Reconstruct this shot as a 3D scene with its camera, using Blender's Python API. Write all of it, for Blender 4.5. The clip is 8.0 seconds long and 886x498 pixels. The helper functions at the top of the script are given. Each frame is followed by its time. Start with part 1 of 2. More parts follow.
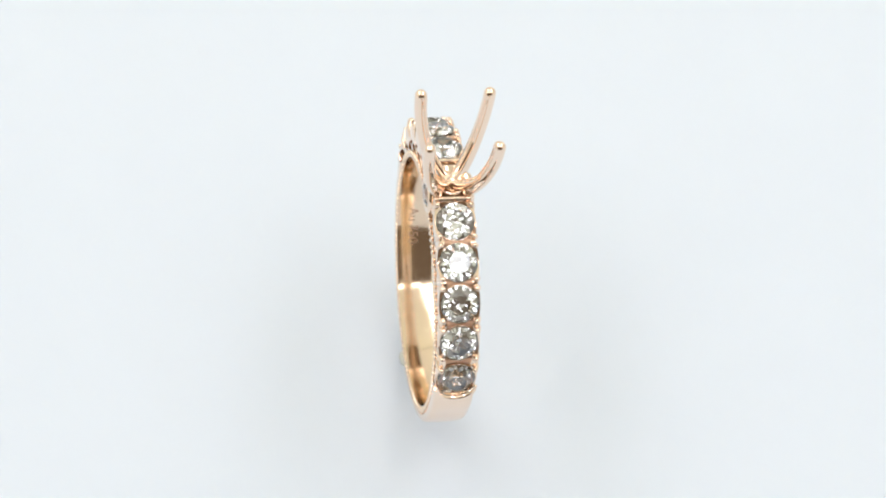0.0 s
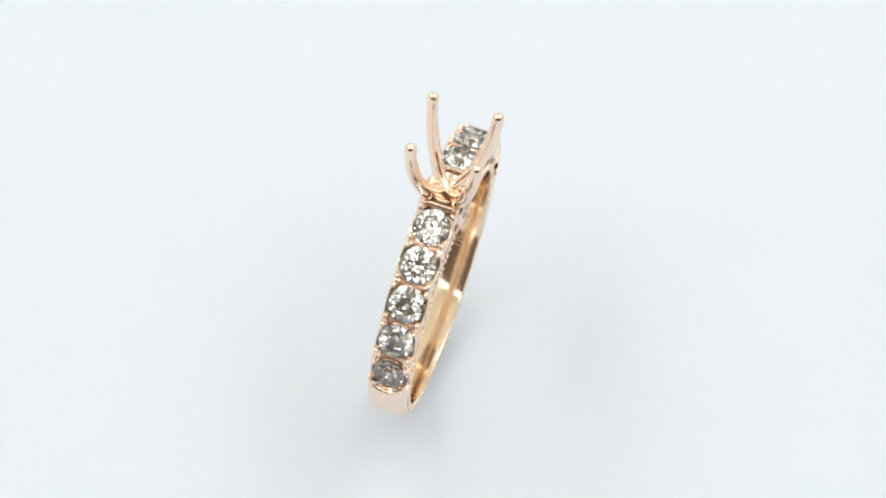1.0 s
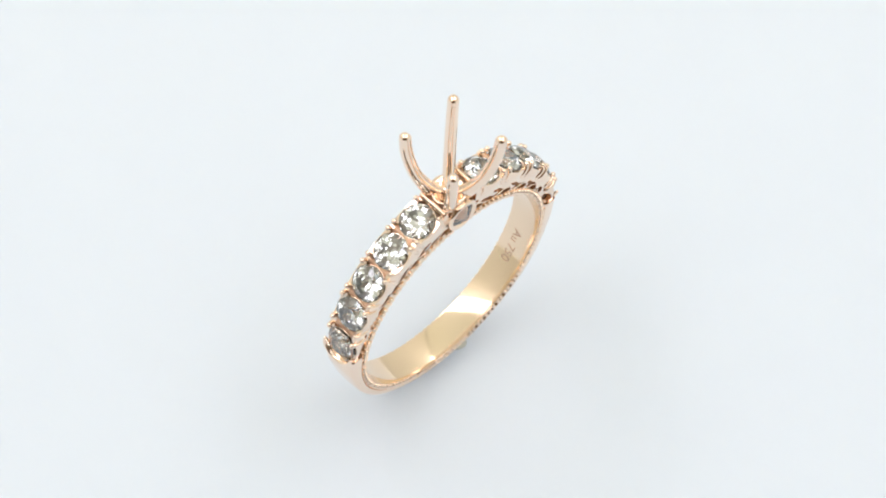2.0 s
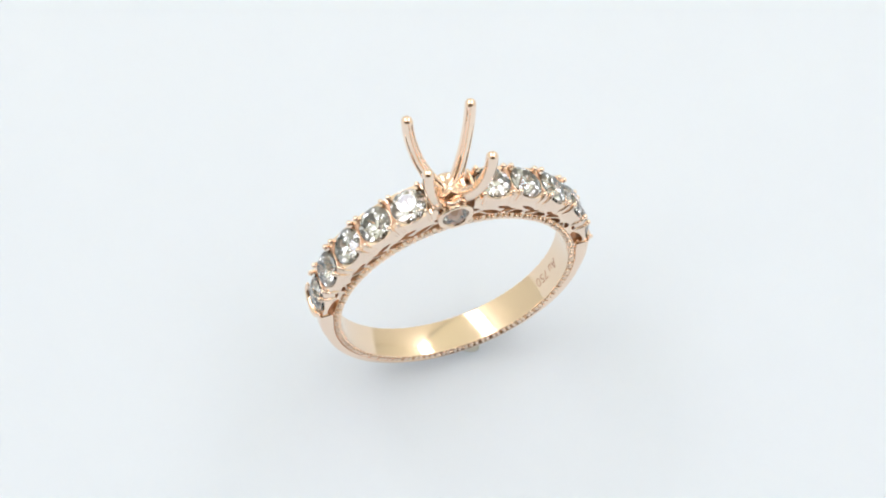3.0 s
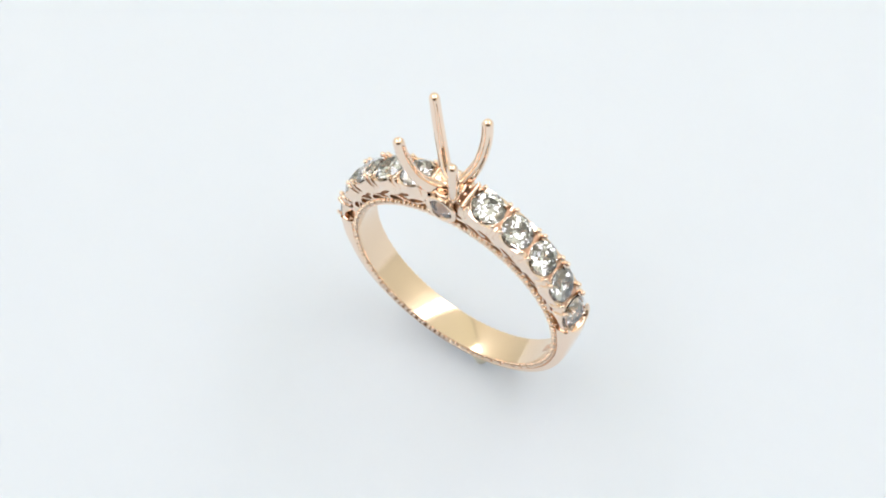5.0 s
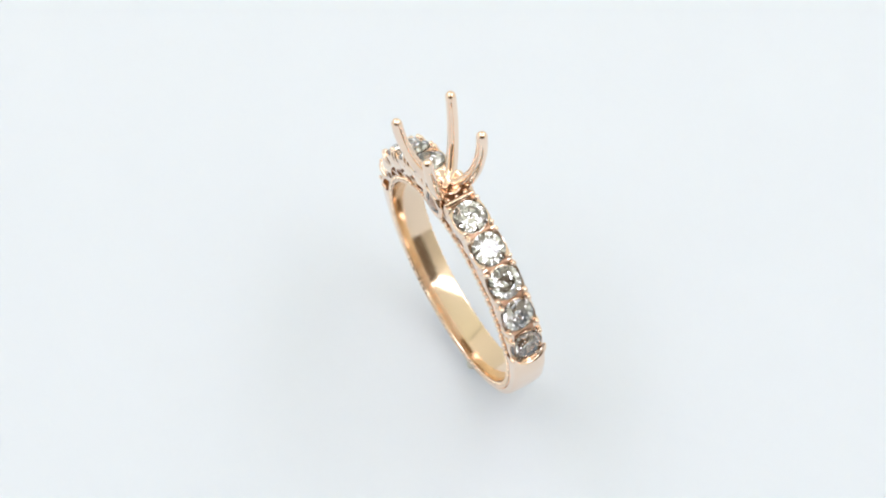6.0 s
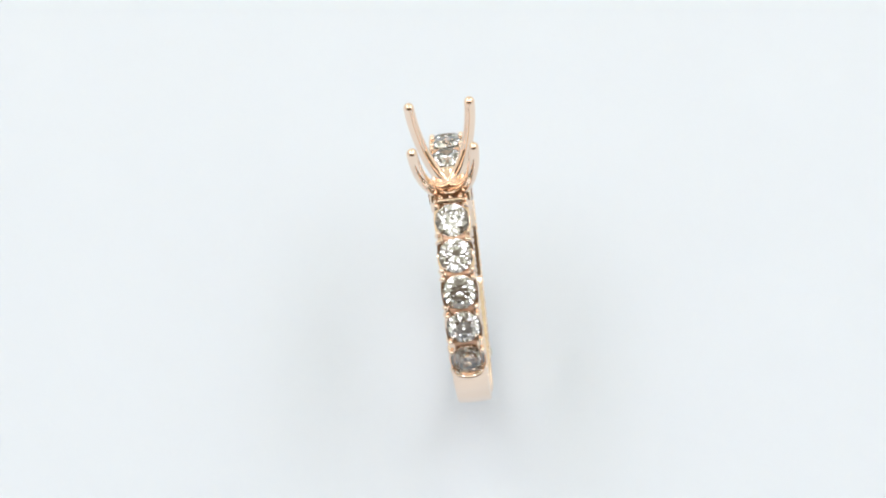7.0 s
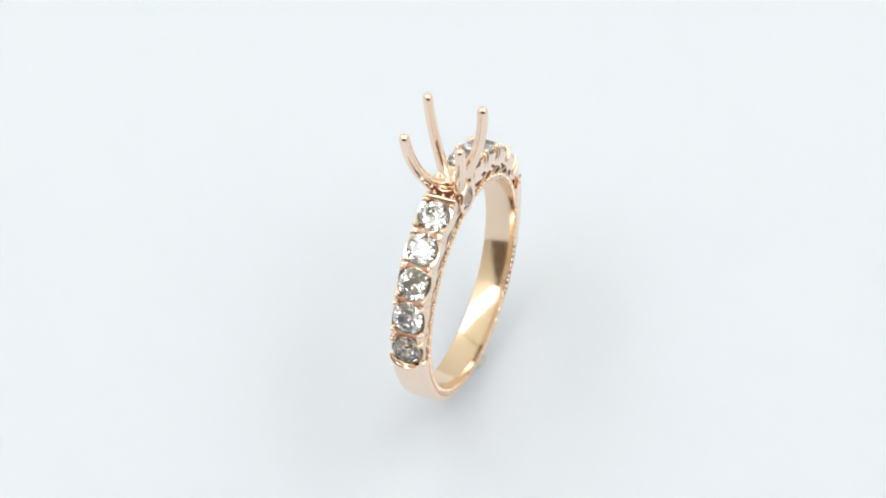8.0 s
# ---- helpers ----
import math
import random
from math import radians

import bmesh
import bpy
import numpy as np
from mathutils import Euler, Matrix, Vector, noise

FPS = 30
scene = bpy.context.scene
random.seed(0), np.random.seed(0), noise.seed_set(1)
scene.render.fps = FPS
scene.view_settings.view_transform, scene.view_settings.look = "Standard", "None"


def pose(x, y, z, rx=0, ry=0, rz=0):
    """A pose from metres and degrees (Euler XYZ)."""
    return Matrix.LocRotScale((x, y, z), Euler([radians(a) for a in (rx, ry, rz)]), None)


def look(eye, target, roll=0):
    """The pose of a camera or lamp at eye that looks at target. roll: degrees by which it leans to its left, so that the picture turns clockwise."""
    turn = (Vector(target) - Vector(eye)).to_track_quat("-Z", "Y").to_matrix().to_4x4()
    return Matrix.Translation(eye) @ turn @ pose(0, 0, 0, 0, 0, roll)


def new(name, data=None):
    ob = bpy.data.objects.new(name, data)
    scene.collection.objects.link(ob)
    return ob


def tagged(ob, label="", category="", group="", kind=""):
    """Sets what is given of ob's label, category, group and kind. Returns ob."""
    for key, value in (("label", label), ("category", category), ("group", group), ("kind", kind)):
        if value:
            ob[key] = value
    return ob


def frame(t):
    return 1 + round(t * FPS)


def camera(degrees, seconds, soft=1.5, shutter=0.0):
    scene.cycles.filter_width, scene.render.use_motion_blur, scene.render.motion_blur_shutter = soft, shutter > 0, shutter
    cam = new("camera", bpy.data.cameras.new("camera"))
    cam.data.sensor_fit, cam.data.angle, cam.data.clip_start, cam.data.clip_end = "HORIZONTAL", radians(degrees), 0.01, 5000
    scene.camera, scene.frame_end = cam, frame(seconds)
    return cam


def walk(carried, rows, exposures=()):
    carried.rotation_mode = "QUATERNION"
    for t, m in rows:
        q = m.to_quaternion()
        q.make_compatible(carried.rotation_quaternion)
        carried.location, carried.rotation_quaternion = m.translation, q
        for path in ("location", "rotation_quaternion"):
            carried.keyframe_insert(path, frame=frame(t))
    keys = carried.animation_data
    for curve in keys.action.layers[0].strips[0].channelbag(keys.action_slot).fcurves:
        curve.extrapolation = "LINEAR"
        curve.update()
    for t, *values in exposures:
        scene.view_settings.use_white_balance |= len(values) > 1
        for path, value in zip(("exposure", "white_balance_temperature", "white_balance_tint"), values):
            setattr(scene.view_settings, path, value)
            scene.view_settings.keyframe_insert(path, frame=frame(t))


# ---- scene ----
# Sizes of the ring are in millimetres (MM); the world is in metres.
MM = 0.001
SECONDS = 8.0
GROUND = 15.8          # height of the turning axis' zero above the table, mm

# ---- camera: drifts slowly back and up, always with the same turn ----
cam = camera(22.6, SECONDS, soft=1.9)
TURN = Matrix(((0.99997, -0.00640, 0.00390), (0.00746, 0.79612, -0.60509), (0.00076, 0.60510, 0.79615)))
EYES = [
    (0.0, 0.300, -92.340, 119.242), (0.5, 0.455, -92.817, 120.285), (1.0, 0.293, -93.263, 121.215),
    (1.5, 0.074, -93.741, 122.071), (3.0, -0.240, -95.505, 124.415), (3.5, -0.426, -96.208, 125.179),
    (4.0, -0.540, -97.083, 126.221), (4.5, -0.482, -98.166, 127.659), (6.0, -0.013, -101.899, 132.371),
    (6.5, 0.043, -103.073, 133.855), (7.0, 0.098, -104.155, 135.230), (7.5, 0.163, -105.195, 136.478),
    (8.0, 0.274, -106.209, 137.700),
]
walk(cam, [(t, Matrix.Translation((x * MM, y * MM, (z + GROUND) * MM)) @ TURN.to_4x4()) for t, x, y, z in EYES])

# ---- light: a small photo box with lamps in its ceiling ----
scene.view_settings.exposure = 0.0
world = bpy.data.worlds.new("room")
scene.world = world
world.use_nodes = True
world.node_tree.nodes["Background"].inputs[0].default_value = (0.9, 0.7, 0.52, 1)
world.node_tree.nodes["Background"].inputs[1].default_value = 0.18


def area_lamp(name, x, y, z, target, wide, deep, watts, colour=(1, 0.98, 0.95)):
    lamp = bpy.data.lights.new(name, "AREA")
    lamp.shape, lamp.size, lamp.size_y = "RECTANGLE", wide, deep
    lamp.energy, lamp.color = watts, colour
    ob = new(name, lamp)
    ob.matrix_world = look((x, y, z), target)
    return ob


area_lamp("led_strip_left", -0.225, 0.02, 0.44, (-0.09, 0.02, 0.0), 0.56, 0.13, 0.90, (1.01, 1.0, 1.135))
area_lamp("led_strip_right", 0.225, 0.02, 0.44, (0.09, 0.02, 0.0), 0.56, 0.13, 0.90, (1.01, 1.0, 1.135))
area_lamp("led_strip_front", 0.0, -0.27, 0.44, (0.0, -0.10, 0.0), 0.40, 0.03, 0.17, (0.985, 1.0, 1.05))
area_lamp("diffuser_panel", 0.0, 0.0, 0.446, (0.0, 0.0, 0.0), 0.58, 0.56, 0.19, (0.94, 1.0, 0.80))


# ---- materials ----
def material(name, colour, rough, metal=0.0):
    m = bpy.data.materials.new(name)
    m.use_nodes = True
    b = m.node_tree.nodes["Principled BSDF"]
    b.inputs["Base Color"].default_value = (*colour, 1)
    b.inputs["Roughness"].default_value = rough
    b.inputs["Metallic"].default_value = metal
    return m, m.node_tree, b


def noise_node(tree, scale, detail=4.0):
    co = tree.nodes.new("ShaderNodeTexCoord")
    n = tree.nodes.new("ShaderNodeTexNoise")
    n.inputs["Scale"].default_value = scale
    n.inputs["Detail"].default_value = detail
    tree.links.new(co.outputs["Object"], n.inputs["Vector"])
    return n


def vary(tree, b, socket, low, high, scale):
    n = noise_node(tree, scale)
    r = tree.nodes.new("ShaderNodeMapRange")
    r.inputs["From Min"].default_value, r.inputs["From Max"].default_value = 0.3, 0.7
    r.inputs["To Min"].default_value, r.inputs["To Max"].default_value = low, high
    tree.links.new(n.outputs["Fac"], r.inputs["Value"])
    tree.links.new(r.outputs["Result"], b.inputs[socket])


def tint(tree, b, one, two, scale):
    n = noise_node(tree, scale)
    mix = tree.nodes.new("ShaderNodeMix")
    mix.data_type = "RGBA"
    mix.inputs[6].default_value, mix.inputs[7].default_value = (*one, 1), (*two, 1)
    tree.links.new(n.outputs["Fac"], mix.inputs[0])
    tree.links.new(mix.outputs[2], b.inputs["Base Color"])


def relief(tree, b, scale, strength, distance):
    n = noise_node(tree, scale, 3.0)
    bump = tree.nodes.new("ShaderNodeBump")
    bump.inputs["Strength"].default_value, bump.inputs["Distance"].default_value = strength, distance
    tree.links.new(n.outputs["Fac"], bump.inputs["Height"])
    tree.links.new(bump.outputs["Normal"], b.inputs["Normal"])


def gold_material(name, one, two, low, high):
    m, tree, b = material(name, one, low, 1.0)
    tint(tree, b, one, two, 400)
    vary(tree, b, "Roughness", low, high, 900)
    relief(tree, b, 700, 0.12, 0.00004)
    return m


rose_gold = gold_material("polished_rose_gold", (0.94, 0.745, 0.60), (0.95, 0.77, 0.625), 0.04, 0.09)
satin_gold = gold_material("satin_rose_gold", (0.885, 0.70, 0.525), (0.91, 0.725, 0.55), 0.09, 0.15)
# darker, redder copy of the gold: shade of the recesses put into the colour
recess_shade_gold = gold_material("satin_shaded_rose_gold", (0.80, 0.50, 0.34), (0.86, 0.57, 0.40), 0.38, 0.55)
engraved_gold = gold_material("engraved_rose_gold", (0.60, 0.41, 0.31), (0.66, 0.46, 0.35), 0.35, 0.5)

diamond_clear, tree, b = material("clear_diamond", (1.0, 1.0, 1.0), 0.0)
b.inputs["Transmission Weight"].default_value, b.inputs["IOR"].default_value = 1.0, 2.3
info = tree.nodes.new("ShaderNodeObjectInfo")
mix = tree.nodes.new("ShaderNodeMix")
mix.data_type = "RGBA"
mix.inputs[6].default_value, mix.inputs[7].default_value = (0.98, 1.0, 0.99, 1), (0.985, 0.985, 1.0, 1)
tree.links.new(info.outputs["Random"], mix.inputs[0])
tree.links.new(mix.outputs[2], b.inputs["Base Color"])

putty_clear, tree, b = material("translucent_putty", (0.80, 0.80, 0.70), 0.45)
b.inputs["Transmission Weight"].default_value, b.inputs["IOR"].default_value = 0.3, 1.3
relief(tree, b, 900, 0.5, 0.0002)

sheet_white, tree, b = material("white_acrylic_sheet", (0.745, 0.795, 0.86), 0.42)
tint(tree, b, (0.74, 0.79, 0.855), (0.75, 0.80, 0.865), 14)
vary(tree, b, "Roughness", 0.38, 0.5, 40)
b.inputs["Specular IOR Level"].default_value = 0.3
b.inputs["Subsurface Weight"].default_value, b.inputs["Subsurface Scale"].default_value = 1.0, 0.012
b.inputs["Subsurface Radius"].default_value = (1.0, 1.0, 1.0)

fabric_white, tree, b = material("white_box_wall", (0.89, 0.88, 0.76), 0.8)
tint(tree, b, (0.88, 0.87, 0.75), (0.90, 0.89, 0.77), 8)


# ---- mesh helpers ----
def part(name, bm, mat, parent, label="", smooth=True):
    """Links a bmesh made in millimetres as one mesh object under a thing."""
    bmesh.ops.scale(bm, vec=(MM, MM, MM), verts=bm.verts)
    bmesh.ops.recalc_face_normals(bm, faces=bm.faces)
    mesh = bpy.data.meshes.new(name)
    bm.to_mesh(mesh)
    bm.free()
    mesh.materials.append(mat)
    if smooth:
        mesh.shade_smooth()
    ob = new(name, mesh)
    ob.parent = parent
    return tagged(ob, label)


def shared(source, m, parent):
    """Another object on the same mesh, at the pose m (millimetres) in its parent."""
    ob = new(source.name.split(".")[0], source.data)
    ob.parent = parent
    place(ob, m)
    return ob


def place(ob, m):
    ob.matrix_basis = Matrix.Translation(m.translation * MM) @ m.to_3x3().to_4x4()


def loft(bm, loops, closed=False, caps=True):
    """Skins a row of loops, each a ring of points."""
    rows = [[bm.verts.new(p) for p in loop] for loop in loops]
    pairs = list(zip(rows, rows[1:])) + ([(rows[-1], rows[0])] if closed else [])
    for one, two in pairs:
        for i in range(len(one)):
            j = (i + 1) % len(one)
            bm.faces.new((one[i], one[j], two[j], two[i]))
    if caps and not closed:
        bm.faces.new(rows[0])
        bm.faces.new(rows[-1])


def polar(r, angle, y, zc=0.0):
    """A point at radius r, angle from the top in degrees, about the height zc."""
    a = radians(angle)
    return Vector((r * math.sin(a), y, zc + r * math.cos(a)))


def smooth_path(points, steps):
    """Catmull-Rom through the points."""
    pts = [Vector(p) for p in points]
    pts = [2 * pts[0] - pts[1], *pts, 2 * pts[-1] - pts[-2]]
    out = []
    for i in range(1, len(pts) - 2):
        p0, p1, p2, p3 = pts[i - 1:i + 3]
        for k in range(steps):
            t = k / steps
            out.append(0.5 * (2 * p1 + (p2 - p0) * t + (2 * p0 - 5 * p1 + 4 * p2 - p3) * t * t + (3 * p1 - p0 - 3 * p2 + p3) * t ** 3))
    return out + [pts[-2]]


def tube(bm, path, radii, side=None, ridge=0.0, round_ends=True, n=14):
    """A rod along the path; radii gives (across, along the curve's plane) at 0..1."""
    loops, count = [], len(path)
    stations = [(i / (count - 1), path[i], 1.0, 0.0) for i in range(count)]
    if round_ends:
        first, last = stations[0], stations[-1]
        head = [(0.0, first[1], math.cos(a), -math.sin(a)) for a in (1.45, 1.1, 0.75, 0.38)]
        tail = [(1.0, last[1], math.cos(a), math.sin(a)) for a in (0.38, 0.75, 1.1, 1.45)]
        stations = head + stations + tail
    for s, p, shrink, push in stations:
        i = min(int(s * (count - 1)), count - 2)
        along = (path[i + 1] - path[i]).normalized()
        u = Vector(side) if side else along.orthogonal()
        u = (u - along * u.dot(along)).normalized()
        v = along.cross(u)
        ru, rv = radii(s)
        centre = p + along * push * min(ru, rv)
        loop = []
        for k in range(n):
            a = 2 * math.pi * k / n
            swell = 1 + ridge * max(0.0, math.sin(a)) ** 6
            loop.append(centre + u * math.cos(a) * ru * shrink + v * math.sin(a) * rv * shrink * swell)
        loops.append(loop)
    loft(bm, loops)


def ball(bm, centre, rx, ry, rz, turn=None, u=10, v=6):
    m = Matrix.Translation(centre) @ (turn.to_4x4() if turn else Matrix()) @ Matrix.Diagonal((rx, ry, rz, 1))
    bmesh.ops.create_uvsphere(bm, u_segments=u, v_segments=v, radius=1.0, matrix=m)


# ---- setting: the box round the ring ----
def slab(name, lo, hi, mat, label, bevel=0.0):
    bm = bmesh.new()
    bmesh.ops.create_cube(bm, size=1.0)
    size = Vector(hi) - Vector(lo)
    for vert in bm.verts:
        vert.co = Vector(lo) + Vector(((vert.co.x + 0.5) * size.x, (vert.co.y + 0.5) * size.y, (vert.co.z + 0.5) * size.z))
    if bevel:
        bmesh.ops.bevel(bm, geom=bm.edges, offset=bevel, segments=2, affect="EDGES")
    mesh = bpy.data.meshes.new(name)
    bm.to_mesh(mesh)
    bm.free()
    mesh.materials.append(mat)
    return tagged(new(name, mesh), label, kind="structure")


slab("floor", (-0.30, -0.32, -0.012), (0.30, 0.30, 0.0), sheet_white, "smooth matt white acrylic sheet under the ring")
slab("wall_back", (-0.30, 0.301, -0.012), (0.30, 0.313, 0.45), fabric_white, "plain white wall of the photo box")
slab("wall_left", (-0.313, -0.30, -0.012), (-0.301, 0.313, 0.45), fabric_white, "plain white wall of the photo box")
slab("wall_right", (0.301, -0.30, -0.012), (0.313, 0.313, 0.45), fabric_white, "plain white wall of the photo box")
slab("ceiling", (-0.313, -0.30, 0.451), (0.313, 0.313, 0.463), fabric_white, "plain white ceiling of the photo box")


# ---- the ring: its middle is the centre of the arc of stones ----
BORE = 8.70             # radius of the finger hole
BORE_Z = -1.70          # its centre below the arc's centre
SLEEVE = 9.25           # outside of the inner sleeve
STONE_ANGLES = (18.4, 34.3, 50.2, 66.2, 83.8)
GIRDLE = 10.03          # radius at which the stones' girdles lie
HEAD_X = -0.16

engagement_ring = tagged(new("engagement_ring"), "polished rose gold engagement ring with ten diamonds and empty four-prong head", "ring")


def sleeve_at(angle, r=SLEEVE):
    a = radians(angle)
    return BORE_Z * math.cos(a) + math.sqrt(r * r - (BORE_Z * math.sin(a)) ** 2)


def girdle_at(angle):
    """The row of stones lies a little flatter than a circle near the head."""
    return float(np.interp(angle, (18.0, 34.0, 50.0, 66.0, 83.0), (9.83, 9.86, 9.93, 10.0, 10.05)))


def build_sleeve():
    bm = bmesh.new()
    profile = [(8.76, -1.29), (8.715, -1.27), (8.70, -1.20), (8.70, 1.20), (8.715, 1.27), (8.76, 1.29), (8.84, 1.22), (SLEEVE, 1.20), (SLEEVE, -1.20), (8.84, -1.22)]
    loft(bm, [[polar(r, 2.0 * k, y, BORE_Z) for r, y in profile] for k in range(180)], closed=True)
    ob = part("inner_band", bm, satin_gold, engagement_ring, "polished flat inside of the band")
    ob.data.set_sharp_from_angle(angle=radians(50))


def build_milgrain(name, side):
    bm = bmesh.new()
    count = 124
    for k in range(count):
        angle = 360.0 * (k + 0.12 * math.sin(9.0 * k)) / count
        turn = Matrix.Rotation(radians(angle), 3, "Y")
        ball(bm, polar(8.97, angle, side * 1.27, BORE_Z), 0.175, 0.165, 0.25, turn, 10, 7)
    tagged(part(name, bm, rose_gold, engagement_ring, "row of fine milgrain beads along the rim"), kind="stuff")


def build_shank():
    bm = bmesh.new()
    loops = []
    for k in range(111):
        b = 83.0 + 194.0 * k / 110
        out = float(np.interp(abs(b - 180.0), (0, 30, 45, 65, 80, 88, 97), (9.62, 9.66, 9.78, 9.92, 10.02, 10.22, 10.38)))
        w = 1.33
        prof = [(SLEEVE - 0.1, -1.10), (9.24, -w + 0.07), (9.29, -w), (out - 0.20, -w), (out - 0.12, -w + 0.05), (out - 0.05, -w + 0.20), (out, -0.6), (out + 0.01, 0.0)]
        prof += [(r, -y) for r, y in reversed(prof[:-1])]
        loops.append([polar(r, b, y, BORE_Z) for r, y in prof])
    loft(bm, loops)
    ob = part("shank", bm, rose_gold, engagement_ring, "plain polished lower band")
    ob.data.set_sharp_from_angle(angle=radians(40))


# openings of the gallery: degrees from the top, height above the sleeve, half length, half height, lean
OPENINGS = ((14.6, 0.30, 1.42, 0.46, 0.0), (9.4, 1.10, 0.30, 0.17, 0.2), (24.5, 0.84, 0.80, 0.15, 0.25), (30.0, 0.26, 1.22, 0.43, 0.0),
            (38.5, 0.74, 0.85, 0.16, 0.3), (45.3, 0.24, 1.10, 0.39, 0.0), (53.0, 0.62, 0.50, 0.14, 0.1), (59.3, 0.22, 1.05, 0.39, 0.1),
            (69.5, 0.18, 0.60, 0.31, 0.0), (75.5, 0.50, 0.36, 0.11, 0.3), (84.8, 0.26, 1.04, 0.45, 0.0))


def pierced(angle, height):
    for a, h, length, high, lean in OPENINGS:
        u = radians(angle - a) * 9.4 / length
        if abs(u) < 1 and abs(height - h + lean * u * length) < high * (1 - abs(u) ** 2.5) * (1 - 0.35 * u * (lean > 0)):
            return True
    return False


def near_stone(angle):
    """1 above the middle of a stone, 0 between two."""
    d = min(abs(angle - s) for s in STONE_ANGLES)
    return max(0.0, math.cos(min(d / 8.0, 1.0) * math.pi / 2))


def build_gallery_wall(hand, side):
    """A curved pierced plate: outer skin, inner skin and the edges between them."""
    bm = bmesh.new()
    na, nh = 230, 30
    outer, inner = {}, {}
    for i in range(na + 1):
        a = 8.0 + 84.5 * i / na
        ns = near_stone(a)
        top = girdle_at(a) + 0.10 - 0.22 * ns ** 1.5 - (0.25 if a < 11 else 0.0)
        low = sleeve_at(a, SLEEVE - 0.04)
        for k in range(nh + 1):
            v = k / nh
            r = low + (top - low) * v
            y = 1.26 + (0.19 * ns - 0.02) * v * v * (3 - 2 * v) - 0.06 * max(0.0, v - 0.86) / 0.14 - 0.03 * (1 - v) ** 6
            outer[i, k] = bm.verts.new(polar(r, hand * a, side * y))
            inner[i, k] = bm.verts.new(polar(r, hand * a, side * (y - 0.34)))
            outer[i, k].index = 0
    rim = {}
    for i in range(na):
        for k in range(nh):
            a = 8.0 + 84.5 * (i + 0.5) / na
            top = girdle_at(a) + 0.10 - 0.22 * near_stone(a) ** 1.5
            low = sleeve_at(a, SLEEVE - 0.04)
            if pierced(a, (top - low) * (k + 0.5) / nh - 0.04):
                continue
            quad = ((i, k), (i + 1, k), (i + 1, k + 1), (i, k + 1))
            bm.faces.new([outer[q] for q in quad])
            bm.faces.new([inner[q] for q in reversed(quad)])
            for p, q in zip(quad, quad[1:] + quad[:1]):
                if (q, p) in rim:
                    del rim[q, p]
                else:
                    rim[p, q] = True
    edge = set()
    for p, q in rim:
        edge |= {p, q}
    for skin in (outer, inner):
        for turn in range(3):
            moved = {}
            for p, q in rim:
                for one, two in ((p, q), (q, p)):
                    moved.setdefault(one, []).append(skin[two].co.copy())
            for key, near in moved.items():
                if 0 < key[0] < na and 0 < key[1] < nh and len(near) == 2:
                    skin[key].co = skin[key].co * 0.5 + (near[0] + near[1]) * 0.25
    for p, q in rim:
        bm.faces.new((outer[q], outer[p], inner[p], inner[q]))
    bmesh.ops.delete(bm, geom=[v for v in bm.verts if not v.link_faces], context="VERTS")
    ob = part("gallery_wall", bm, rose_gold, engagement_ring, "pierced scalloped side wall under the stones")
    ob.data.set_sharp_from_angle(angle=radians(45))


def build_scrolls(hand, side):
    """A thin leaf-like bar across each low opening."""
    for n, (a, h, length, high, lean) in enumerate(OPENINGS):
        if high < 0.3 or a > 80:
            continue
        reach = math.degrees(length / 9.4)
        way = 1 if n % 2 else -1
        path = smooth_path([polar(sleeve_at(a + way * f * reach) + up, hand * (a + way * f * reach), side * 1.17) for f, up in ((-0.75, 0.02), (-0.2, h * 0.55), (0.3, h + high * 0.45), (0.75, h + high * 0.35))], 5)
        bm = bmesh.new()
        tube(bm, path, lambda s: (0.05, 0.035 + 0.05 * math.sin(math.pi * s)), side=(0, 1, 0), n=8)
        part("scroll", bm, rose_gold, engagement_ring)


def build_core(hand, side):
    """The plain inner wall behind the pierced one, its gold darkened as shaded depth."""
    bm = bmesh.new()
    loops = []
    for k in range(84):
        a = 7.5 + k
        low = sleeve_at(a, SLEEVE - 0.05)
        high = min(low + 0.95, girdle_at(a) - 0.30)
        loops.append([polar(r, hand * a, side * y) for r, y in ((low, 0.72), (low, 0.80), (high, 0.80), (high, 0.72))])
    loft(bm, loops)
    part("inner_wall", bm, recess_shade_gold, engagement_ring)


def build_saddle(hand, angle, source=None):
    """The bridge between two stones, with the gap's shade in its colour."""
    m = Matrix.Rotation(radians(hand * angle), 4, "Y") @ Matrix.Translation((0, 0, girdle_at(angle) - GIRDLE))
    if source:
        return shared(source, m, engagement_ring)
    bm = bmesh.new()
    path = [Vector((0, y, 9.70 + 0.20 * min(1.0, abs(y) / 0.9) ** 2)) for y in np.linspace(-1.0, 1.0, 13)]
    tube(bm, path, lambda s: (0.24, 0.22), side=(1, 0, 0), round_ends=False, n=10)
    ob = part("saddle", bm, recess_shade_gold, engagement_ring)
    place(ob, m)
    return ob


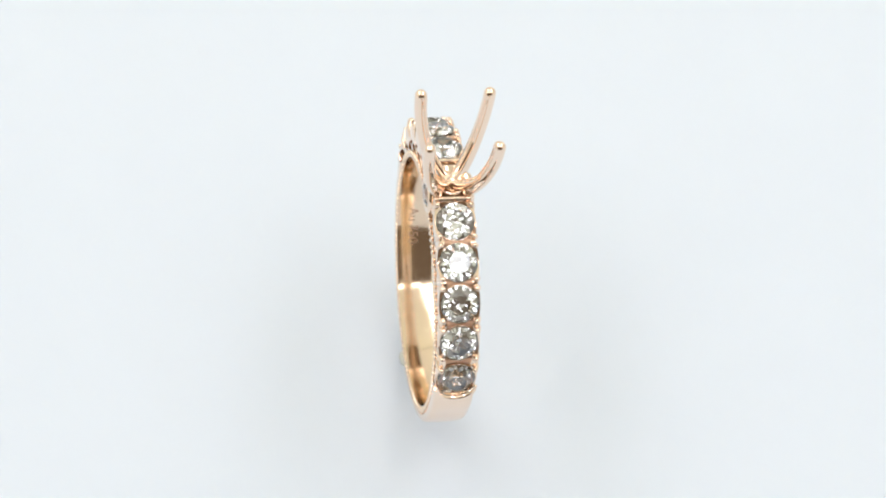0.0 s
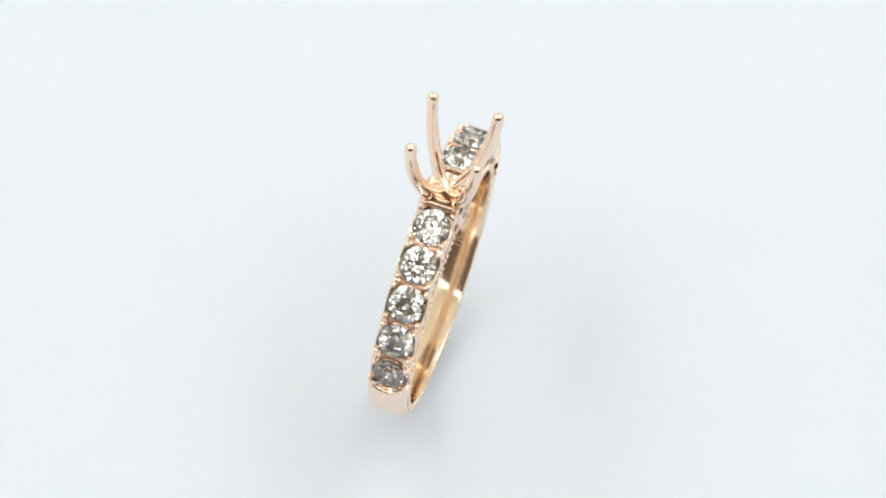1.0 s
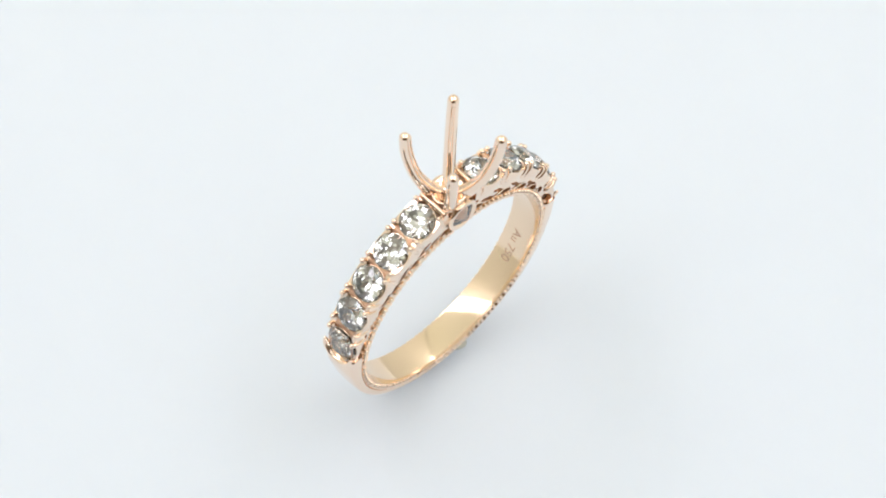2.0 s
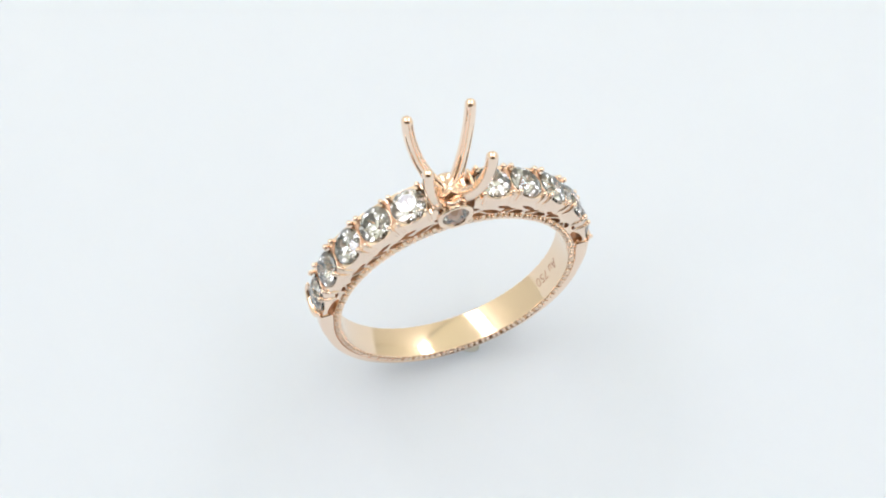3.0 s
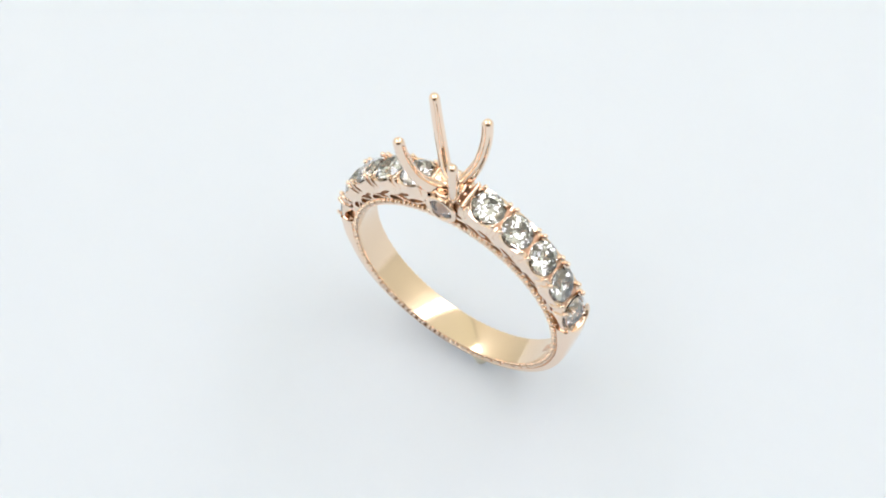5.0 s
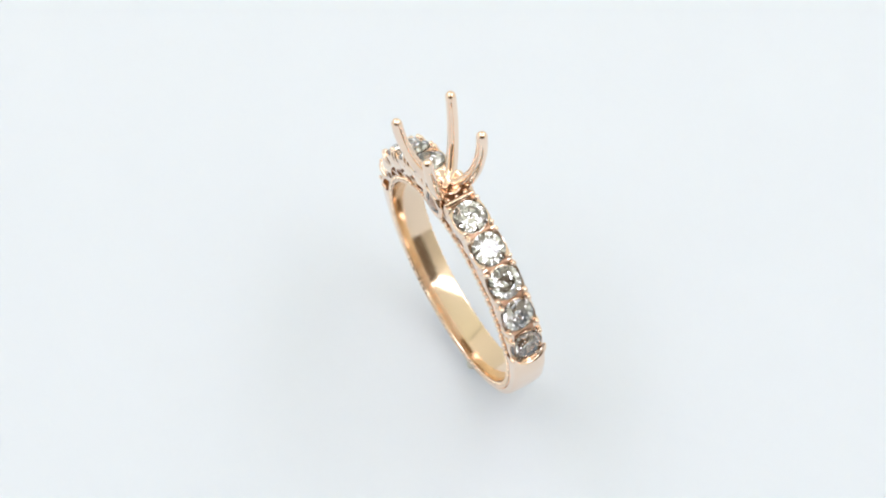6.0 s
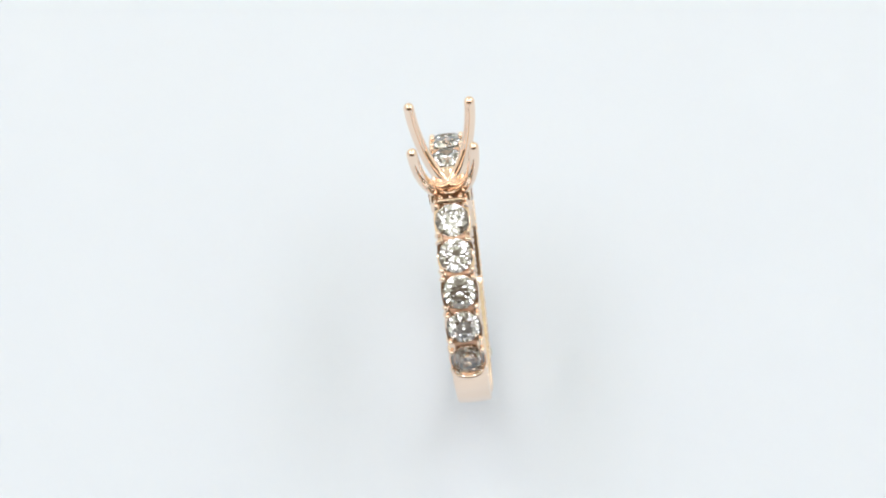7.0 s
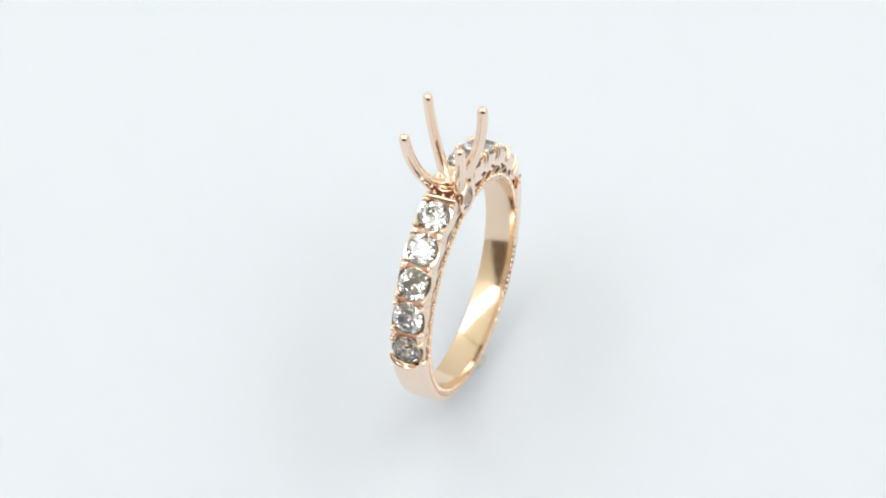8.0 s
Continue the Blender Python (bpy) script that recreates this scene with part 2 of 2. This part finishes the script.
def brilliant(name, radius, parent):
    """A round brilliant, table up, girdle at z = 0."""
    bm = bmesh.new()
    pts = [(0, 0, -0.87)]
    for k in range(8):
        a = math.pi / 4 * k
        pts.append((0.56 * math.cos(a), 0.56 * math.sin(a), 0.315))
        b2 = a + math.pi / 8
        pts.append((0.765 * math.cos(b2), 0.765 * math.sin(b2), 0.205))
    for k in range(16):
        a = math.pi / 8 * k
        pts.append((math.cos(a), math.sin(a), 0.025))
        pts.append((math.cos(a), math.sin(a), -0.025))
        low = 0.375 if k % 2 else 0.40
        pts.append((0.61 * math.cos(a), 0.61 * math.sin(a), -low))
        if k % 2:
            pts.append((0.24 * math.cos(a), 0.24 * math.sin(a), -0.70))
    for p in pts:
        bm.verts.new(Vector(p) * radius)
    bmesh.ops.convex_hull(bm, input=bm.verts)
    bmesh.ops.dissolve_limit(bm, angle_limit=radians(0.5), verts=bm.verts, edges=bm.edges)
    ob = part(name, bm, diamond_clear, parent, "clear round brilliant-cut diamond", smooth=False)
    return ob


def build_seat():
    """The bright-cut gold cup in which a stone rests."""
    bm = bmesh.new()
    prof = [(1.30, -0.10), (0.86, -0.50), (0.42, -0.92), (0.36, -1.02), (0.46, -1.02), (0.98, -0.56), (1.34, -0.22)]
    loops = [[Vector((r * math.cos(math.pi * k / 12), r * math.sin(math.pi * k / 12), z)) for r, z in prof] for k in range(24)]
    loft(bm, loops, closed=True)
    return part("stone_seat", bm, rose_gold, engagement_ring)


def build_claw():
    """A bead-tipped claw for the +y side, leaning in over the stone."""
    bm = bmesh.new()
    path = smooth_path([(0, 1.20, 9.25), (0, 1.27, 9.55), (0, 1.27, 9.90), (0.02, 1.21, 10.14), (0.03, 1.12, 10.26)], 4)
    tube(bm, path, lambda s: (0.16, 0.16), side=(1, 0, 0), n=10)
    ball(bm, Vector((0.03, 1.12, 10.31)), 0.21, 0.21, 0.20)
    return part("claw", bm, rose_gold, engagement_ring)


def build_stones():
    first_stone, first_claw, first_saddle, first_seat = None, None, None, None
    for hand in (-1, 1):
        for i, angle in enumerate(STONE_ANGLES):
            m = Matrix.Rotation(radians(hand * angle), 4, "Y")
            spin = Matrix.Rotation(radians(13 + 29 * i + 11 * hand), 4, "Z")
            tip = Matrix.Rotation(radians(1.5 * math.sin(3 * i + hand)), 4, "X")
            pose_m = m @ Matrix.Translation((0, 0, girdle_at(angle))) @ tip @ spin
            if first_stone is None:
                first_stone = brilliant("side_diamond", 1.29, engagement_ring)
                place(first_stone, pose_m)
            else:
                tagged(shared(first_stone, pose_m, engagement_ring), "clear round brilliant-cut diamond")
            cup = m @ Matrix.Translation((0, 0, girdle_at(angle)))
            if first_seat is None:
                first_seat = build_seat()
                place(first_seat, cup)
            else:
                shared(first_seat, cup, engagement_ring)
            for along in (-1, 1):
                if angle == STONE_ANGLES[-1] and along == hand:
                    continue  # the end lip holds this side
                for y in (-1, 1):
                    turn = Matrix.Rotation(radians(0 if y > 0 else 180), 4, "Z")
                    cm = Matrix.Rotation(radians(hand * angle + along * 6.2), 4, "Y") @ Matrix.Translation((0, 0, girdle_at(angle) - GIRDLE)) @ turn
                    if first_claw is None:
                        first_claw = build_claw()
                        place(first_claw, cm)
                    else:
                        shared(first_claw, cm, engagement_ring)
        joints = [(p + q) / 2 for p, q in zip(STONE_ANGLES, STONE_ANGLES[1:])]
        for angle in joints:
            made = build_saddle(hand, angle, first_saddle)
            first_saddle = first_saddle or made


def build_end_lip(hand):
    """The raised crescent and the step that close the row below the last stone."""
    bm = bmesh.new()
    path = []
    for k in range(21):
        a = radians(12 + 156 * k / 20)
        along, y = 1.50 * math.sin(a) ** 0.7, 1.33 * math.cos(a)
        path.append(polar(GIRDLE + 0.33, hand * (STONE_ANGLES[-1] + math.degrees(along / GIRDLE)), y))
    tube(bm, path, lambda s: (0.12 + 0.22 * math.sin(math.pi * s) ** 0.5, 0.10 + 0.08 * math.sin(math.pi * s) ** 0.5), side=(hand, 0, 0), n=12)
    part("end_lip", bm, rose_gold, engagement_ring)
    bm = bmesh.new()
    loops = []
    for k in range(13):
        a = 90.0 + 4.6 * k / 12
        top = GIRDLE + 0.30 - 0.04 * k / 12 - (0.08 if k == 12 else 0.0)
        prof = [(9.1, -1.1), (9.3, -1.38), (top - 0.25, -1.39), (top - 0.08, -1.29), (top, -0.9), (top + 0.02, 0.0), (top, 0.9), (top - 0.08, 1.29), (top - 0.25, 1.39), (9.3, 1.38), (9.1, 1.1)]
        loops.append([polar(r, hand * a, y) for r, y in prof])
    loft(bm, loops)
    ob = part("collar", bm, rose_gold, engagement_ring)
    ob.data.set_sharp_from_angle(angle=radians(40))


PRONG_PATH = ((0.25, 9.45), (0.80, 9.75), (1.35, 10.28), (1.90, 11.08), (2.44, 12.2), (2.88, 13.75), (3.09, 15.0), (3.17, 16.05))


def build_prongs():
    bm = bmesh.new()
    path = smooth_path([(rho, 0, z) for rho, z in PRONG_PATH], 5)

    def radii(s):
        base = max(0.0, 1 - s / 0.55)
        return 0.45 + 0.02 * base - 0.05 * s, 0.46 + 0.36 * base ** 1.3 - 0.06 * s
    tube(bm, path, radii, side=(0, 1, 0), ridge=0.12, n=18)
    first = part("prong", bm, rose_gold, engagement_ring)
    poses = [Matrix.Translation((HEAD_X, 0, 0)) @ Matrix.Rotation(radians(45 + 90 * k), 4, "Z") for k in range(4)]
    place(first, poses[0])
    for m in poses[1:]:
        shared(first, m, engagement_ring)


def build_head():
    # cup at the foot of the prongs
    bm = bmesh.new()
    prof = [(0.02, 9.98), (0.18, 9.95), (0.30, 9.80), (0.60, 9.78), (0.95, 9.92), (1.12, 10.12), (1.22, 10.14), (1.27, 10.05), (1.18, 9.80), (1.05, 9.62), (0.85, 9.45), (0.7, 9.1), (0.02, 9.1)]
    loops = []
    for k in range(36):
        a = 2 * math.pi * k / 36
        dip = 0.10 * math.cos(4 * a)
        loops.append([Vector((HEAD_X + r * math.cos(a), r * math.sin(a), z - (dip if r > 1.1 and z > 9.9 else 0))) for r, z in prof])
    loft(bm, loops, closed=True)
    part("cup", bm, rose_gold, engagement_ring)
    # cross bars between the head and the first stones
    for hand in (-1, 1):
        for name, ang, r, w in (("cross_bar", 9.3, 9.80, 1.12),):
            bm = bmesh.new()
            path = [polar(r, hand * ang, y) for y in np.linspace(-w, w, 7)]
            tube(bm, path, lambda s: (0.20, 0.30), side=(1, 0, 0), n=12)
            part(name, bm, rose_gold, engagement_ring)
        for y in (-0.72, 0.0, 0.72):
            bm = bmesh.new()
            ball(bm, polar(9.62, hand * 6.6, y), 0.21, 0.24, 0.21)
            part("bead", bm, rose_gold, engagement_ring)
    # floor of the shoulder between cup and bezels, coloured as gold in shade
    bm = bmesh.new()
    loops = []
    for k in range(25):
        a = -12.0 + k
        lo, hi = sleeve_at(a, SLEEVE - 0.05), 9.05
        loops.append([polar(r, a, y) for r, y in ((lo, -0.8), (hi, -0.8), (hi + 0.05, -0.7), (hi + 0.05, 0.7), (hi, 0.8), (lo, 0.8))])
    loft(bm, loops)
    part("shoulder", bm, recess_shade_gold, engagement_ring)


def build_bezel(side):
    bm = bmesh.new()
    prof = [(0.90, 1.30), (0.95, 1.46), (1.03, 1.53), (1.16, 1.55), (1.27, 1.50), (1.32, 1.40), (1.32, 0.80), (0.6, 0.75), (0.55, 1.0)]
    loops = []
    for k in range(40):
        a = 2 * math.pi * k / 40
        loops.append([Vector((-0.12 + r * math.cos(a), side * y, 8.52 + r * math.sin(a))) for r, y in prof])
    loft(bm, loops, closed=True)
    rim = part("bezel", bm, rose_gold, engagement_ring, "round smooth gold setting with one small diamond")
    stone = brilliant("small_diamond", 0.95, rim)
    turn = Matrix.Rotation(radians(90 if side < 0 else -90), 4, "X")
    place(stone, Matrix.Translation((-0.12, side * 1.36, 8.52)) @ turn @ Matrix.Rotation(radians(10), 4, "Z"))


def build_hallmark():
    text = bpy.data.curves.new("hallmark", "FONT")
    text.body, text.size, text.align_x, text.align_y = "Au 750", 1.02, "CENTER", "CENTER"
    text.extrude = 0.012
    holder = new("hallmark_text", text)
    mesh = bpy.data.meshes.new_from_object(holder.evaluated_get(bpy.context.evaluated_depsgraph_get()))
    bpy.data.objects.remove(holder)
    bm = bmesh.new()
    bm.from_mesh(mesh)
    bpy.data.meshes.remove(mesh)
    bmesh.ops.subdivide_edges(bm, edges=[e for e in bm.edges if e.calc_length() > 0.2], cuts=2)
    for vert in bm.verts:
        x, y, z = vert.co
        b = 116.5 + math.degrees(x / BORE)
        vert.co = polar(BORE - 0.004 - z, b, -y + 0.15, BORE_Z)
    part("hallmark", bm, engraved_gold, engagement_ring, "engraved fineness mark inside the band", smooth=False)


build_sleeve()
build_milgrain("milgrain", -1)
build_milgrain("milgrain", 1)
build_shank()
for hand in (-1, 1):
    for side in (-1, 1):
        build_gallery_wall(hand, side)
        build_core(hand, side)
        build_scrolls(hand, side)
    build_end_lip(hand)
build_stones()
build_prongs()
build_head()
build_bezel(-1)
build_bezel(1)
build_hallmark()


def build_putty():
    bm = bmesh.new()
    bmesh.ops.create_icosphere(bm, subdivisions=4, radius=1.0)
    for vert in bm.verts:
        p = vert.co.copy()
        k = 1 + 0.14 * noise.noise(p * 1.7)
        vert.co = Vector((p.x * 1.85 * k, p.y * 0.95 * k, max(p.z * 0.55 * k, -0.35)))
    ob = part("sticky_putty", bm, putty_clear, None)
    return tagged(ob, "small translucent putty pad holding the ring upright", "putty")


sticky_putty = build_putty()


# ---- what moves: the ring and its putty go round with the table ----
SEAT = Matrix(((0.99893, -0.03927, -0.02455, -0.1147 * MM), (0.03674, 0.99466, -0.09645, 0.8239 * MM), (0.02820, 0.09545, 0.99503, (GROUND - 3.9977) * MM), (0, 0, 0, 1)))
PAD = Matrix.Translation((0.85 * MM, 2.05 * MM, 0.35 * MM)) @ Matrix.Rotation(radians(135), 4, "Z")


def motions():
    times = [0.25 * k for k in range(33)]
    turns = [(t, Matrix.Rotation(radians(-0.183 - 26.283 * (t - 3.65)), 4, "Z")) for t in times]
    walk(engagement_ring, [(t, m @ SEAT) for t, m in turns])
    walk(sticky_putty, [(t, m @ PAD) for t, m in turns])


motions()
